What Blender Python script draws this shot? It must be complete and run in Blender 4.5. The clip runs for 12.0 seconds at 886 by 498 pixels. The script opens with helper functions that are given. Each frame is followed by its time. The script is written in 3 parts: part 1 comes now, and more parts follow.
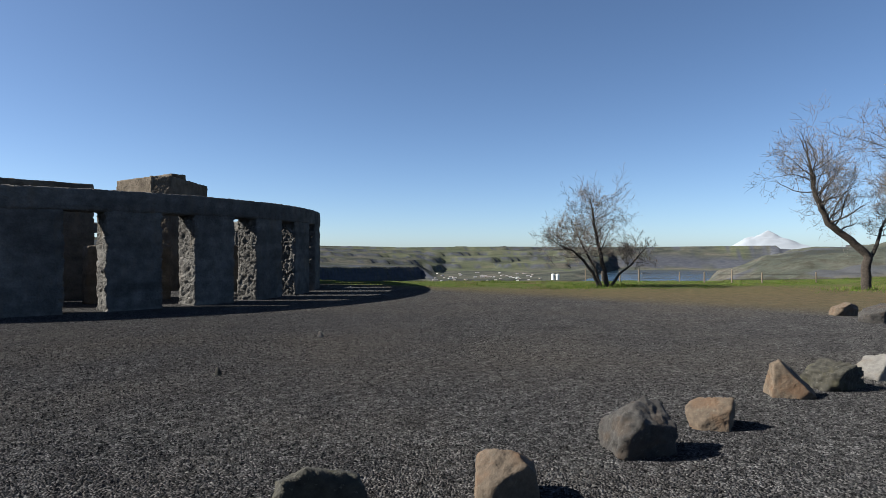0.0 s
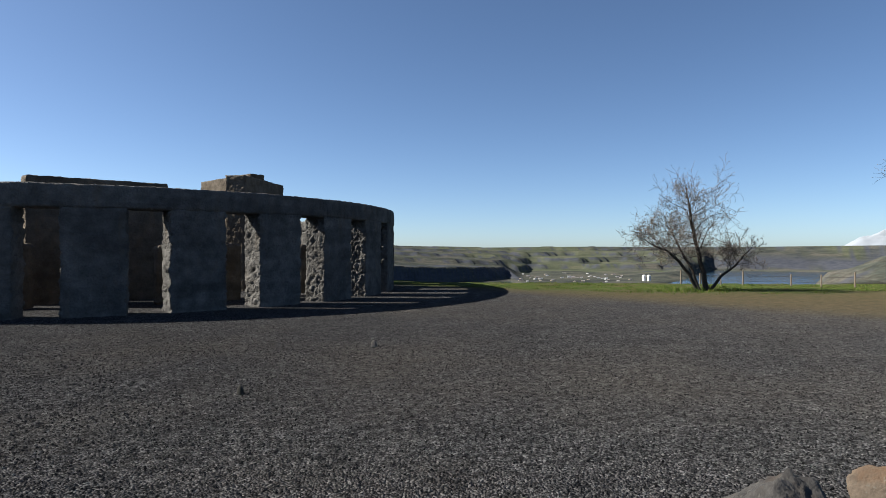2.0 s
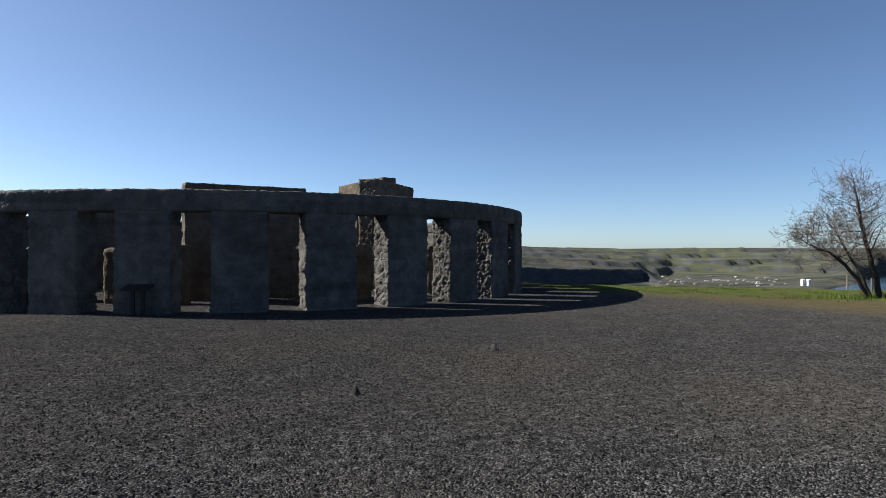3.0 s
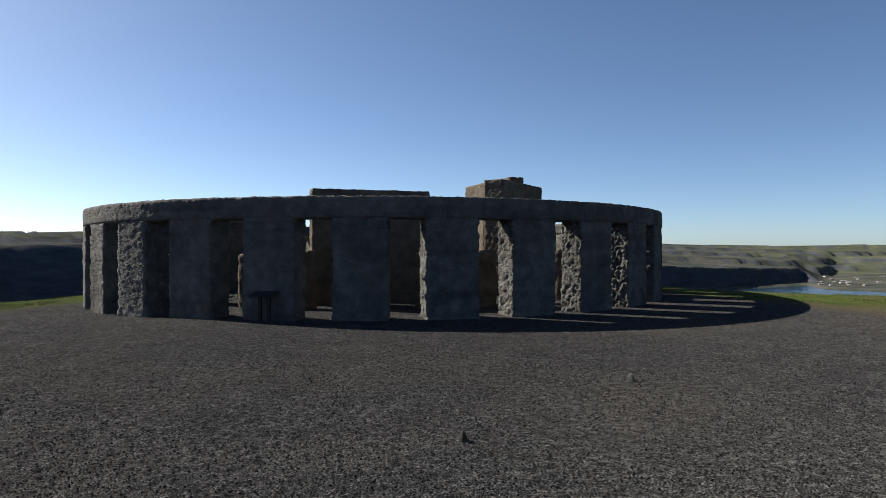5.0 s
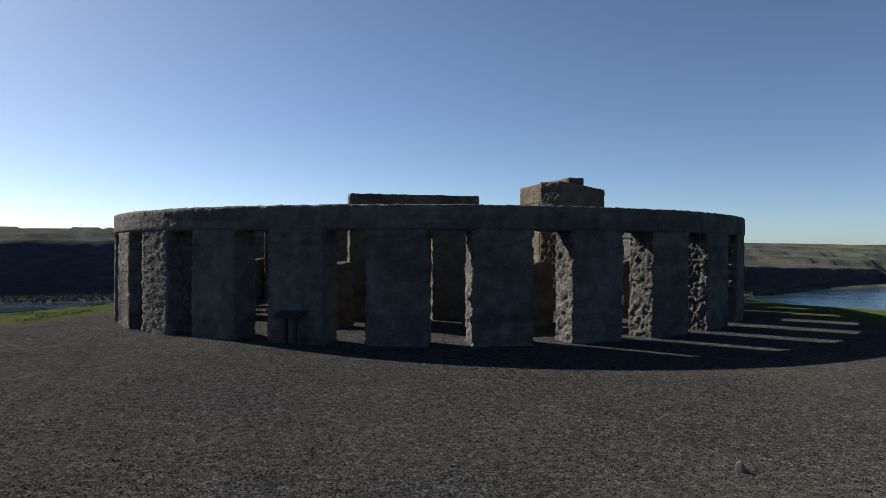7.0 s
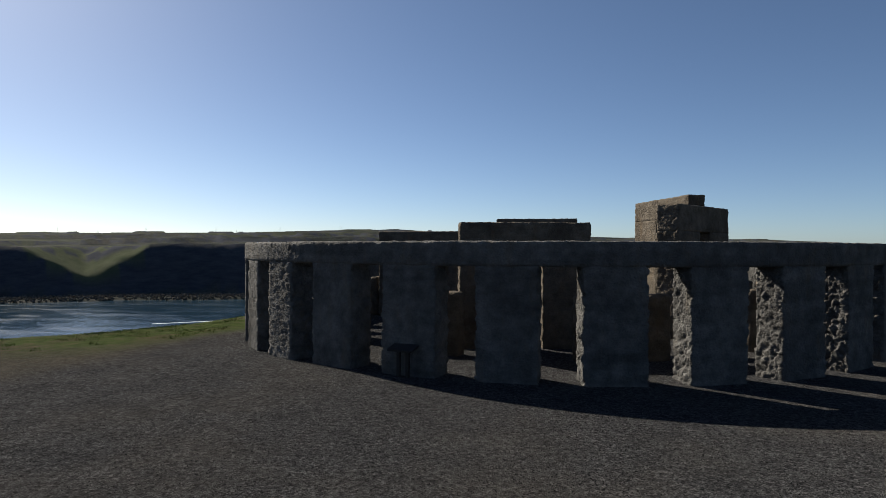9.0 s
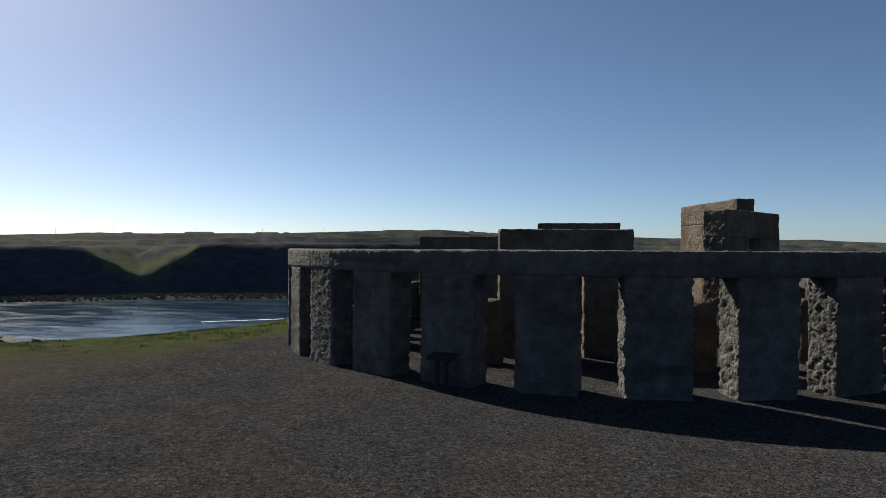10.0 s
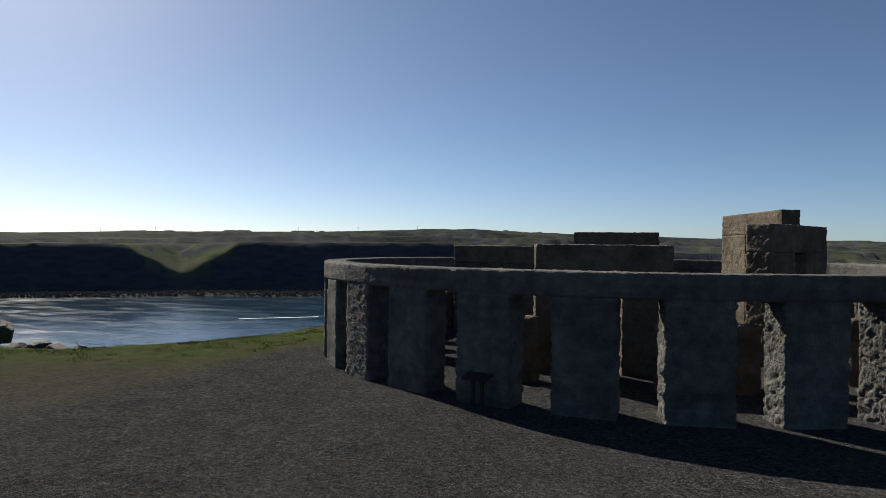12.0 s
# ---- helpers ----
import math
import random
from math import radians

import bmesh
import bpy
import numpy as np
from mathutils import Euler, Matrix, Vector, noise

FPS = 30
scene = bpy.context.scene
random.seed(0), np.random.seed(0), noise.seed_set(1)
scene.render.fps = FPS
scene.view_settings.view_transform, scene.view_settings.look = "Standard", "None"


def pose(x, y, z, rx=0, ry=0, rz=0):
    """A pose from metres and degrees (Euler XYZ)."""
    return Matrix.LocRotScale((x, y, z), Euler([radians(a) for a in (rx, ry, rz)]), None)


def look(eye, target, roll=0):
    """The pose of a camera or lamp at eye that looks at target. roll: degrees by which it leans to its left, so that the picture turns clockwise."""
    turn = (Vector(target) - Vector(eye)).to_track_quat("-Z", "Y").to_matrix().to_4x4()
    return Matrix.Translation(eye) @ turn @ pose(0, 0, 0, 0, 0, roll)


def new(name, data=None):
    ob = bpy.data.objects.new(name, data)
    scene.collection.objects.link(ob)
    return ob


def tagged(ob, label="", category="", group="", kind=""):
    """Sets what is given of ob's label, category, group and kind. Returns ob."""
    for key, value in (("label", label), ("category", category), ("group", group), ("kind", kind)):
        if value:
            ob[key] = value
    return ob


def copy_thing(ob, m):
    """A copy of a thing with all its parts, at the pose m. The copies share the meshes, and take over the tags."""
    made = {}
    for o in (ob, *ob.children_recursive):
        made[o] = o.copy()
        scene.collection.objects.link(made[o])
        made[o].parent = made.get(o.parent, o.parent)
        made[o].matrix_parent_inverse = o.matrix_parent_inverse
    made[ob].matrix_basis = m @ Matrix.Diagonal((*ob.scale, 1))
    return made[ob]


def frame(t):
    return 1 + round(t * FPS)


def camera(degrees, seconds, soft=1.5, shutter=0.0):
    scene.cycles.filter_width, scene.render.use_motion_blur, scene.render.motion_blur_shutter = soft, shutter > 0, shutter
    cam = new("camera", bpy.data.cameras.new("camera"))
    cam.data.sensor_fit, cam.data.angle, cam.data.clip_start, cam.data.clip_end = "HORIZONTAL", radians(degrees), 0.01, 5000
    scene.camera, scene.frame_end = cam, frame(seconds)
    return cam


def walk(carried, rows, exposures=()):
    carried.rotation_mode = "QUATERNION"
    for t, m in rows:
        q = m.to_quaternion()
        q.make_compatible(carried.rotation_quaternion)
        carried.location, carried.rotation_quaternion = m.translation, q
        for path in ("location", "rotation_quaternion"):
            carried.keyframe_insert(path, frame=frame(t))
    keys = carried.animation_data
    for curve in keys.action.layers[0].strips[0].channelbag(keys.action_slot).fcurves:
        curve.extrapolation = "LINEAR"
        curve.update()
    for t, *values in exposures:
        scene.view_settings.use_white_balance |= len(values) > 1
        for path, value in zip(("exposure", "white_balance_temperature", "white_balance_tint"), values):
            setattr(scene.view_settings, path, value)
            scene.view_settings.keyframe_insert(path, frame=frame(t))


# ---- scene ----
cam = camera(71.3, 12.0, soft=0.65)
PATH = [
    (0, (-3.945, -43.08, 2.351), (-2.702, -41.513, 2.355), -0.1),
    (0.5, (-3.552, -42.719, 2.392), (-2.311, -41.15, 2.399), -0.1),
    (1, (-3.049, -42.217, 2.393), (-1.809, -40.647, 2.398), -0.1),
    (1.5, (-2.607, -41.82, 2.356), (-1.441, -40.195, 2.362), -0.0),
    (2, (-2.274, -41.588, 2.33), (-1.259, -39.865, 2.335), -0.1),
    (2.5, (-2.019, -41.423, 2.345), (-1.218, -39.59, 2.353), 0.0),
    (3, (-1.841, -41.302, 2.333), (-1.213, -39.403, 2.342), -0.0),
    (3.5, (-1.679, -41.097, 2.333), (-1.225, -39.15, 2.345), 0.0),
    (5.5, (-1.081, -39.004, 2.873), (-0.89, -37.013, 2.874), 0.0),
    (6, (-0.945, -38.03, 3.071), (-0.783, -36.037, 3.07), 0.2),
    (6.5, (-0.808, -37.146, 3.159), (-0.695, -35.149, 3.156), 0.2),
    (7, (-0.663, -36.817, 3.295), (-0.627, -34.818, 3.288), 0.2),
    (9, (-0.624, -36.914, 4.429), (-0.944, -34.94, 4.429), 0.2),
    (9.5, (-0.609, -36.873, 4.626), (-0.999, -34.911, 4.626), 0.3),
    (10, (-0.531, -36.862, 4.718), (-0.984, -34.914, 4.719), 0.3),
    (10.5, (-0.519, -36.849, 4.749), (-1.02, -34.912, 4.745), 0.4),
    (11, (-0.552, -36.876, 4.865), (-1.069, -34.944, 4.853), 0.4),
    (11.5, (-0.62, -36.897, 5.099), (-1.162, -34.972, 5.085), 0.7),
    (12, (-0.641, -36.786, 5.413), (-1.199, -34.866, 5.41), 0.6),
]
walk(cam, [(t, look(eye, target, roll)) for t, eye, target, roll in PATH],
     exposures=[(0, 1.55, 6400, 7), (5.5, 1.38, 6600, 7), (9, 1.02, 6700, 7), (12, 0.94, 6700, 6)])


# ---- world and sun ----
SUN_EL, SUN_AZ = radians(34.5), radians(-55.4)      # azimuth clockwise from +y
world = bpy.data.worlds.new("sky")
scene.world = world
world.use_nodes = True
wn = world.node_tree.nodes
sky = wn.new("ShaderNodeTexSky")
sky.sky_type = "NISHITA"
sky.sun_disc = False
sky.sun_elevation, sky.sun_rotation = SUN_EL, SUN_AZ
sky.altitude, sky.air_density, sky.dust_density, sky.ozone_density = 400, 0.62, 0.6, 3.4
wn["Background"].inputs[1].default_value = 0.05
world.node_tree.links.new(sky.outputs[0], wn["Background"].inputs[0])
sun = new("sun", bpy.data.lights.new("sun", "SUN"))
sun.data.energy, sun.data.angle, sun.data.color = 5.0, radians(0.53), (1.0, 0.92, 0.82)
to_sun = Vector((math.sin(SUN_AZ) * math.cos(SUN_EL), math.cos(SUN_AZ) * math.cos(SUN_EL), math.sin(SUN_EL)))
sun.matrix_world = look(to_sun * 100, (0, 0, 0))


# ---- small helpers ----
def part(name, bm, material, parent, label=""):
    """Links a bmesh as one mesh object under a thing or a part."""
    me = bpy.data.meshes.new(name)
    bm.to_mesh(me)
    bm.free()
    me.materials.append(material)
    ob = new(name, me)
    if parent:
        ob.parent = parent
    return tagged(ob, label)


def smooth(ob):
    ob.data.polygons.foreach_set("use_smooth", [True] * len(ob.data.polygons))
    return ob


def mesh_ob(name, verts, faces, material, parent=None):
    me = bpy.data.meshes.new(name)
    me.from_pydata(verts, [], faces)
    me.update()
    me.materials.append(material)
    ob = new(name, me)
    if parent:
        ob.parent = parent
    return ob


def box(bm, x, y, z, sx, sy, sz, bevel=0.0):
    r = bmesh.ops.create_cube(bm, size=1, matrix=Matrix.LocRotScale((x, y, z), None, (sx, sy, sz)))
    if bevel:
        edges = {e for v in r["verts"] for e in v.link_edges}
        bmesh.ops.bevel(bm, geom=list(edges), offset=bevel, segments=2, affect="EDGES")


def cyl(bm, p0, p1, r0, r1, sides=8):
    a, b = Vector(p0), Vector(p1)
    m = Matrix.Translation((a + b) / 2) @ (b - a).to_track_quat("Z", "Y").to_matrix().to_4x4()
    bmesh.ops.create_cone(bm, cap_ends=True, segments=sides, radius1=r0, radius2=r1, depth=(b - a).length, matrix=m)


def lattice(ix, iy, seed):
    h = (ix * 374761393 + iy * 668265263 + seed * 974711) & 0x7FFFFFFF
    h = ((h ^ (h >> 13)) * 1274126177) & 0x7FFFFFFF
    return ((h ^ (h >> 16)) & 0xFFFF) / 65535.0


def value_noise(x, y, seed=0):
    ix, iy = np.floor(x).astype(np.int64), np.floor(y).astype(np.int64)
    fx, fy = x - ix, y - iy
    fx, fy = fx * fx * (3 - 2 * fx), fy * fy * (3 - 2 * fy)
    a, b = lattice(ix, iy, seed), lattice(ix + 1, iy, seed)
    c, d = lattice(ix, iy + 1, seed), lattice(ix + 1, iy + 1, seed)
    return (a * (1 - fx) + b * fx) * (1 - fy) + (c * (1 - fx) + d * fx) * fy


def fbm(x, y, octaves=4, seed=0):
    total, amp, norm = 0.0, 1.0, 0.0
    for o in range(octaves):
        total = total + amp * value_noise(x * 2 ** o, y * 2 ** o, seed + o)
        norm += amp
        amp *= 0.5
    return total / norm


def step(a, b, x):
    t = np.clip((x - a) / (b - a), 0, 1)
    return t * t * (3 - 2 * t)


# ---- materials ----
class Nodes:
    """A principled material with a few shorthand nodes."""

    def __init__(self, name, rough=0.9, metal=0.0, specular=0.3):
        self.mat = bpy.data.materials.new(name)
        self.mat.use_nodes = True
        self.t = self.mat.node_tree
        self.b = self.t.nodes["Principled BSDF"]
        self.b.inputs["Roughness"].default_value = rough
        self.b.inputs["Metallic"].default_value = metal
        self.b.inputs["Specular IOR Level"].default_value = specular
        self.b.inputs["Diffuse Roughness"].default_value = 0.7 if rough > 0.8 else 0.0
        self.pos = self.t.nodes.new("ShaderNodeNewGeometry").outputs["Position"]

    def link(self, a, b):
        self.t.links.new(a, b)
        return self

    def noise(self, scale, detail=4, rough=0.55, coords=None, stretch=None):
        n = self.t.nodes.new("ShaderNodeTexNoise")
        n.inputs["Scale"].default_value, n.inputs["Detail"].default_value, n.inputs["Roughness"].default_value = scale, detail, rough
        src = coords or self.pos
        if stretch:
            m = self.t.nodes.new("ShaderNodeMapping")
            m.inputs["Scale"].default_value = stretch
            self.link(src, m.inputs[0])
            src = m.outputs[0]
        self.link(src, n.inputs["Vector"])
        return n.outputs["Fac"]

    def voronoi(self, scale, feature="F1", out="Distance"):
        n = self.t.nodes.new("ShaderNodeTexVoronoi")
        n.feature = feature
        n.inputs["Scale"].default_value = scale
        self.link(self.pos, n.inputs["Vector"])
        return n.outputs[out]

    def ramp(self, fac, *stops):
        n = self.t.nodes.new("ShaderNodeValToRGB")
        e = n.color_ramp.elements
        while len(e) < len(stops):
            e.new(0.5)
        for el, (p, c) in zip(e, stops):
            el.position, el.color = p, (*c, 1) if len(c) == 3 else c
        self.link(fac, n.inputs[0])
        return n.outputs[0]

    def mix(self, fac, a, b, mode="MIX"):
        n = self.t.nodes.new("ShaderNodeMix")
        n.data_type, n.blend_type = "RGBA", mode
        for sock, v in ((n.inputs[0], fac), (n.inputs[6], a), (n.inputs[7], b)):
            if isinstance(v, (int, float)):
                sock.default_value = v
            elif isinstance(v, tuple):
                sock.default_value = (*v, 1)
            else:
                self.link(v, sock)
        return n.outputs[2]

    def value(self, a, op, b):
        n = self.t.nodes.new("ShaderNodeMath")
        n.operation = op
        for sock, v in ((n.inputs[0], a), (n.inputs[1], b)):
            if isinstance(v, (int, float)):
                sock.default_value = v
            else:
                self.link(v, sock)
        return n.outputs[0]

    def attribute(self, name):
        n = self.t.nodes.new("ShaderNodeAttribute")
        n.attribute_name = name
        s = self.t.nodes.new("ShaderNodeSeparateColor")
        self.link(n.outputs["Color"], s.inputs[0])
        return s.outputs

    def island(self):
        return self.t.nodes.new("ShaderNodeNewGeometry").outputs["Random Per Island"]

    def any(self):
        return self.t.nodes.new("ShaderNodeObjectInfo").outputs["Random"]

    def color(self, c):
        if isinstance(c, tuple):
            self.b.inputs["Base Color"].default_value = (*c, 1)
        else:
            self.link(c, self.b.inputs["Base Color"])
        return self

    def bump(self, h, strength=0.4, distance=0.02):
        n = self.t.nodes.new("ShaderNodeBump")
        n.inputs["Strength"].default_value, n.inputs["Distance"].default_value = strength, distance
        self.link(h, n.inputs["Height"])
        self.link(n.outputs[0], self.b.inputs["Normal"])
        return self


def concrete_material(name, dark, light, warm):
    m = Nodes(name, 0.97, 0, 0.06)
    m.b.inputs["Diffuse Roughness"].default_value = 0.0
    grain = m.noise(16, 6, 0.6)
    blotch = m.noise(2.3, 6, 0.62)
    stain = m.noise(0.6, 4, 0.6)
    streak = m.noise(1.9, 5, 0.6, stretch=(1, 1, 0.25))
    board = m.noise(0.7, 2, 0.5, stretch=(0.15, 0.15, 2.4))
    c = m.mix(0.3, m.ramp(blotch, (0.3, dark), (0.7, light)), m.ramp(grain, (0.3, dark), (0.7, light)))
    c = m.mix(m.ramp(stain, (0.45, (0, 0, 0)), (0.7, (0.6, 0.6, 0.6))), c, tuple(v * 0.55 for v in dark))
    c = m.mix(m.ramp(streak, (0.55, (0, 0, 0)), (0.72, (0.5, 0.5, 0.5))), c, warm)
    c = m.mix(m.ramp(board, (0.52, (0, 0, 0)), (0.64, (0.3, 0.3, 0.3))), c, tuple(v * 0.6 for v in dark))
    m.color(c)
    ridge = m.value(m.value(m.noise(5.5, 3, 0.6), "SUBTRACT", 0.5), "ABSOLUTE", 0.0)
    relief = m.value(m.value(grain, "ADD", blotch), "ADD", m.value(board, "MULTIPLY", 0.6))
    m.bump(m.value(relief, "ADD", m.value(ridge, "MULTIPLY", 5.0)), 0.8, 0.045)
    return m.mat


CONCRETE = concrete_material("weathered_concrete", (0.05, 0.049, 0.048), (0.15, 0.147, 0.142), (0.112, 0.09, 0.066))
CONCRETE_BROWN = concrete_material("brown_concrete", (0.06, 0.05, 0.04), (0.148, 0.128, 0.104), (0.132, 0.093, 0.057))


def rock_material(name, a, b, warm=(0.3, 0.2, 0.12), lichen=(0.11, 0.107, 0.09)):
    m = Nodes(name, 0.85, 0, 0.3)
    n1 = m.noise(9, 6, 0.65)
    c = m.ramp(n1, (0.3, a), (0.7, b))
    c = m.mix(m.ramp(m.noise(3.2, 4), (0.5, (0, 0, 0)), (0.66, (0.7, 0.7, 0.7))), c, warm)
    c = m.mix(m.ramp(m.noise(22, 3), (0.62, (0, 0, 0)), (0.72, (0.5, 0.5, 0.5))), c, lichen)
    m.color(c)
    m.bump(m.value(n1, "ADD", m.noise(45, 4)), 0.5, 0.03)
    return m.mat


ROCK_TAN = rock_material("tan_rock", (0.0476, 0.0365, 0.0262), (0.107, 0.0831, 0.0615), (0.0874, 0.0496, 0.0262))
ROCK_GREY = rock_material("grey_rock", (0.015, 0.0142, 0.0136), (0.0464, 0.0443, 0.043), (0.0409, 0.03, 0.0218))
ROCK_DARK = rock_material("dark_basalt_rock", (0.0128, 0.0128, 0.0107), (0.0434, 0.0418, 0.0337), (0.0408, 0.0383, 0.0214))
ROCK_PALE = rock_material("pale_rock", (0.0828, 0.0814, 0.0778), (0.145, 0.14, 0.133), (0.0936, 0.0792, 0.0622))


def ground_material():
    m = Nodes("gravel_and_grass", 0.9, 0, 0.006)
    m.b.inputs["Diffuse Roughness"].default_value = 0.55
    cover = m.attribute("cover")
    cell = m.voronoi(36, "F1", "Color")
    sep = m.t.nodes.new("ShaderNodeSeparateColor")
    m.link(cell, sep.inputs[0])
    stones = m.ramp(sep.outputs[0], (0.0, (0.02, 0.02, 0.0215)), (0.65, (0.063, 0.0632, 0.0665)), (1.0, (0.12, 0.12, 0.123)))
    clump = m.ramp(m.noise(6.5, 5, 0.75), (0.36, (0.45, 0.45, 0.45)), (0.64, (1.5, 1.5, 1.5)))
    stones = m.mix(1.0, stones, clump, "MULTIPLY")
    scuff = m.ramp(m.noise(0.9, 5, 0.7), (0.35, (0.78, 0.78, 0.78)), (0.65, (1.2, 1.19, 1.17)))
    stones = m.mix(1.0, stones, scuff, "MULTIPLY")
    patch = m.noise(0.13, 6, 0.62)
    soil = m.mix(1.0, (0.088, 0.08, 0.07), clump, "MULTIPLY")
    gravel = m.mix(m.ramp(patch, (0.45, (0, 0, 0)), (0.65, (0.45, 0.45, 0.45))), stones, soil)
    g1 = m.noise(1.3, 5, 0.7)
    grass = m.ramp(g1, (0.3, (0.05, 0.062, 0.022)), (0.5, (0.07, 0.1, 0.026)), (0.72, (0.115, 0.1, 0.05)))
    worn = m.ramp(m.noise(0.3, 6, 0.65), (0.5, (0, 0, 0)), (0.64, (0.8, 0.8, 0.8)))
    dry = m.ramp(m.noise(2.1, 5, 0.7), (0.3, (0.066, 0.062, 0.032)), (0.7, (0.13, 0.1, 0.06)))
    near = m.mix(cover[2], m.mix(cover[0], gravel, m.mix(worn, grass, dry)), dry)
    # layered slope tones; the dark end paints the shade of small ledges
    shade_bands = m.noise(0.006, 8, 0.7, stretch=(1, 1, 9))
    slope = m.ramp(shade_bands, (0.4, (0.03, 0.034, 0.034)), (0.49, (0.054, 0.061, 0.052)), (0.6, (0.084, 0.08, 0.07)))
    tufts = m.ramp(m.noise(0.16, 6, 0.7), (0.45, (0, 0, 0)), (0.6, (0.6, 0.6, 0.6)))
    slope = m.mix(tufts, slope, (0.032, 0.03, 0.023))
    # dark basalt, with blue distance haze put into its colour
    rock = m.ramp(m.noise(0.02, 8, 0.72, stretch=(1, 1, 4)), (0.35, (0.036, 0.041, 0.054)), (0.65, (0.062, 0.066, 0.078)))
    green = m.ramp(m.noise(0.016, 7, 0.7), (0.35, (0.058, 0.074, 0.036)), (0.65, (0.105, 0.112, 0.062)))
    far = m.mix(cover[1], m.mix(cover[0], slope, green), rock)
    a = m.t.nodes.new("ShaderNodeAttribute")
    a.attribute_name = "far"
    m.color(m.mix(a.outputs["Fac"], near, far))
    m.bump(m.value(m.value(m.voronoi(36), "MULTIPLY", -1.0), "ADD", m.noise(8, 4)), 1.0, 0.06)
    return m.mat


GROUND = ground_material()


def simple(name, color, rough=0.8, metal=0.0, scale=12.0, vary=0.25, bump=0.2, specular=0.3):
    m = Nodes(name, rough, metal, specular)
    n = m.noise(scale, 5, 0.6)
    m.color(m.ramp(n, (0.3, tuple(v * (1 - vary) for v in color)), (0.7, tuple(min(1, v * (1 + vary)) for v in color))))
    m.bump(n, bump, 0.01)
    return m.mat


BARK = simple("rough_bark", (0.034, 0.028, 0.023), 0.95, 0, 9, 0.5, 0.8)
TWIG = simple("twig_bark", (0.085, 0.07, 0.058), 0.9, 0, 6, 0.3)
BUD = simple("pale_bud", (0.2, 0.165, 0.135), 0.8, 0, 5, 0.3)
METAL = simple("dark_steel", (0.02, 0.018, 0.017), 0.6, 0.3)
PANEL = simple("dark_panel", (0.016, 0.016, 0.018), 0.6)
POST = simple("weathered_post", (0.16, 0.13, 0.10), 0.9)
WHITE = simple("white_paint", (0.6, 0.6, 0.59), 0.6, 0, 0.05, 0.04)
WALL_GREY = simple("grey_siding", (0.25, 0.25, 0.26), 0.8, 0, 0.05, 0.1)
WALL_TAN = simple("tan_siding", (0.3, 0.25, 0.2), 0.8, 0, 0.05, 0.1)
ROOF = simple("grey_roofing", (0.22, 0.21, 0.21), 0.7, 0, 0.05, 0.1)
# snow far below its own white: distance haze is mixed into the colour
SNOW = simple("snow", (0.2, 0.225, 0.26), 0.8, 0, 0.004, 0.1)
FOAM = simple("foam", (0.75, 0.78, 0.8), 0.8, 0, 0.3, 0.1)
SCRUB = simple("bare_scrub", (0.1, 0.09, 0.076), 1.0, 0, 0.05, 0.5, specular=0.0)


def grass_material():
    m = Nodes("grass_blades", 1.0, 0, 0.0)
    m.color(m.ramp(m.island(), (0.0, (0.045, 0.075, 0.016)), (0.6, (0.07, 0.11, 0.022)), (1.0, (0.12, 0.112, 0.042))))
    m.b.inputs["Subsurface Weight"].default_value = 0.35
    m.b.inputs["Subsurface Radius"].default_value = (0.05, 0.06, 0.02)
    return m.mat


GRASS = grass_material()


def pebble_material():
    m = Nodes("loose_gravel", 1.0, 0, 0.05)
    m.color(m.ramp(m.island(), (0.0, (0.009, 0.009, 0.0096)), (0.6, (0.032, 0.032, 0.0332)), (0.97, (0.062, 0.062, 0.063)), (1.0, (0.17, 0.168, 0.165))))
    return m.mat


PEBBLE = pebble_material()


def water_material():
    m = Nodes("river_water", 0.12, 0, 0.5)
    m.color((0.012, 0.03, 0.05))
    calm = m.noise(0.01, 7, 0.65, stretch=(1, 2.2, 1))
    m.link(m.ramp(calm, (0.4, (0.06, 0.06, 0.06)), (0.65, (0.2, 0.2, 0.2))), m.b.inputs["Roughness"])
    m.bump(m.value(m.noise(0.12, 4), "MULTIPLY", calm), 0.45, 2.4)
    return m.mat


WATER = water_material()

# ---- the land: one sheet from the monument to the skyline ----
EYE = (0.0, -38.0)                # azimuths are counted from here
POLE = (-6.0, -75.0)              # pole of the sheet
EDGE = [(-900, -300), (-120, -62), (-60, -26), (-36, -13), (-29, -11.5), (-24, -7), (-20.5, -1), (-18.5, 8), (-12, 16.5), (0, 20),
        (12, 16.5), (18, 8), (19.5, 0), (24, -5), (32, -11), (40, -18), (52, -24), (110, -30), (900, -80)]
RIVER = -128.0


def edge_distance(x, y):
    """Metres beyond the rim of the flat ground, negative on it."""
    best = np.full(x.shape, 1e9)
    for (ax, ay), (bx, by) in zip(EDGE, EDGE[1:]):
        dx, dy = bx - ax, by - ay
        t = np.clip(((x - ax) * dx + (y - ay) * dy) / (dx * dx + dy * dy), 0, 1)
        best = np.minimum(best, np.hypot(x - ax - t * dx, y - ay - t * dy))
    ex, ey = [e[0] for e in EDGE], [e[1] for e in EDGE]
    return np.where(y > np.interp(x, ex, ey), best, -best)


def by_azimuth(az, *pairs):
    return np.interp(az, [p[0] for p in pairs], [p[1] for p in pairs])


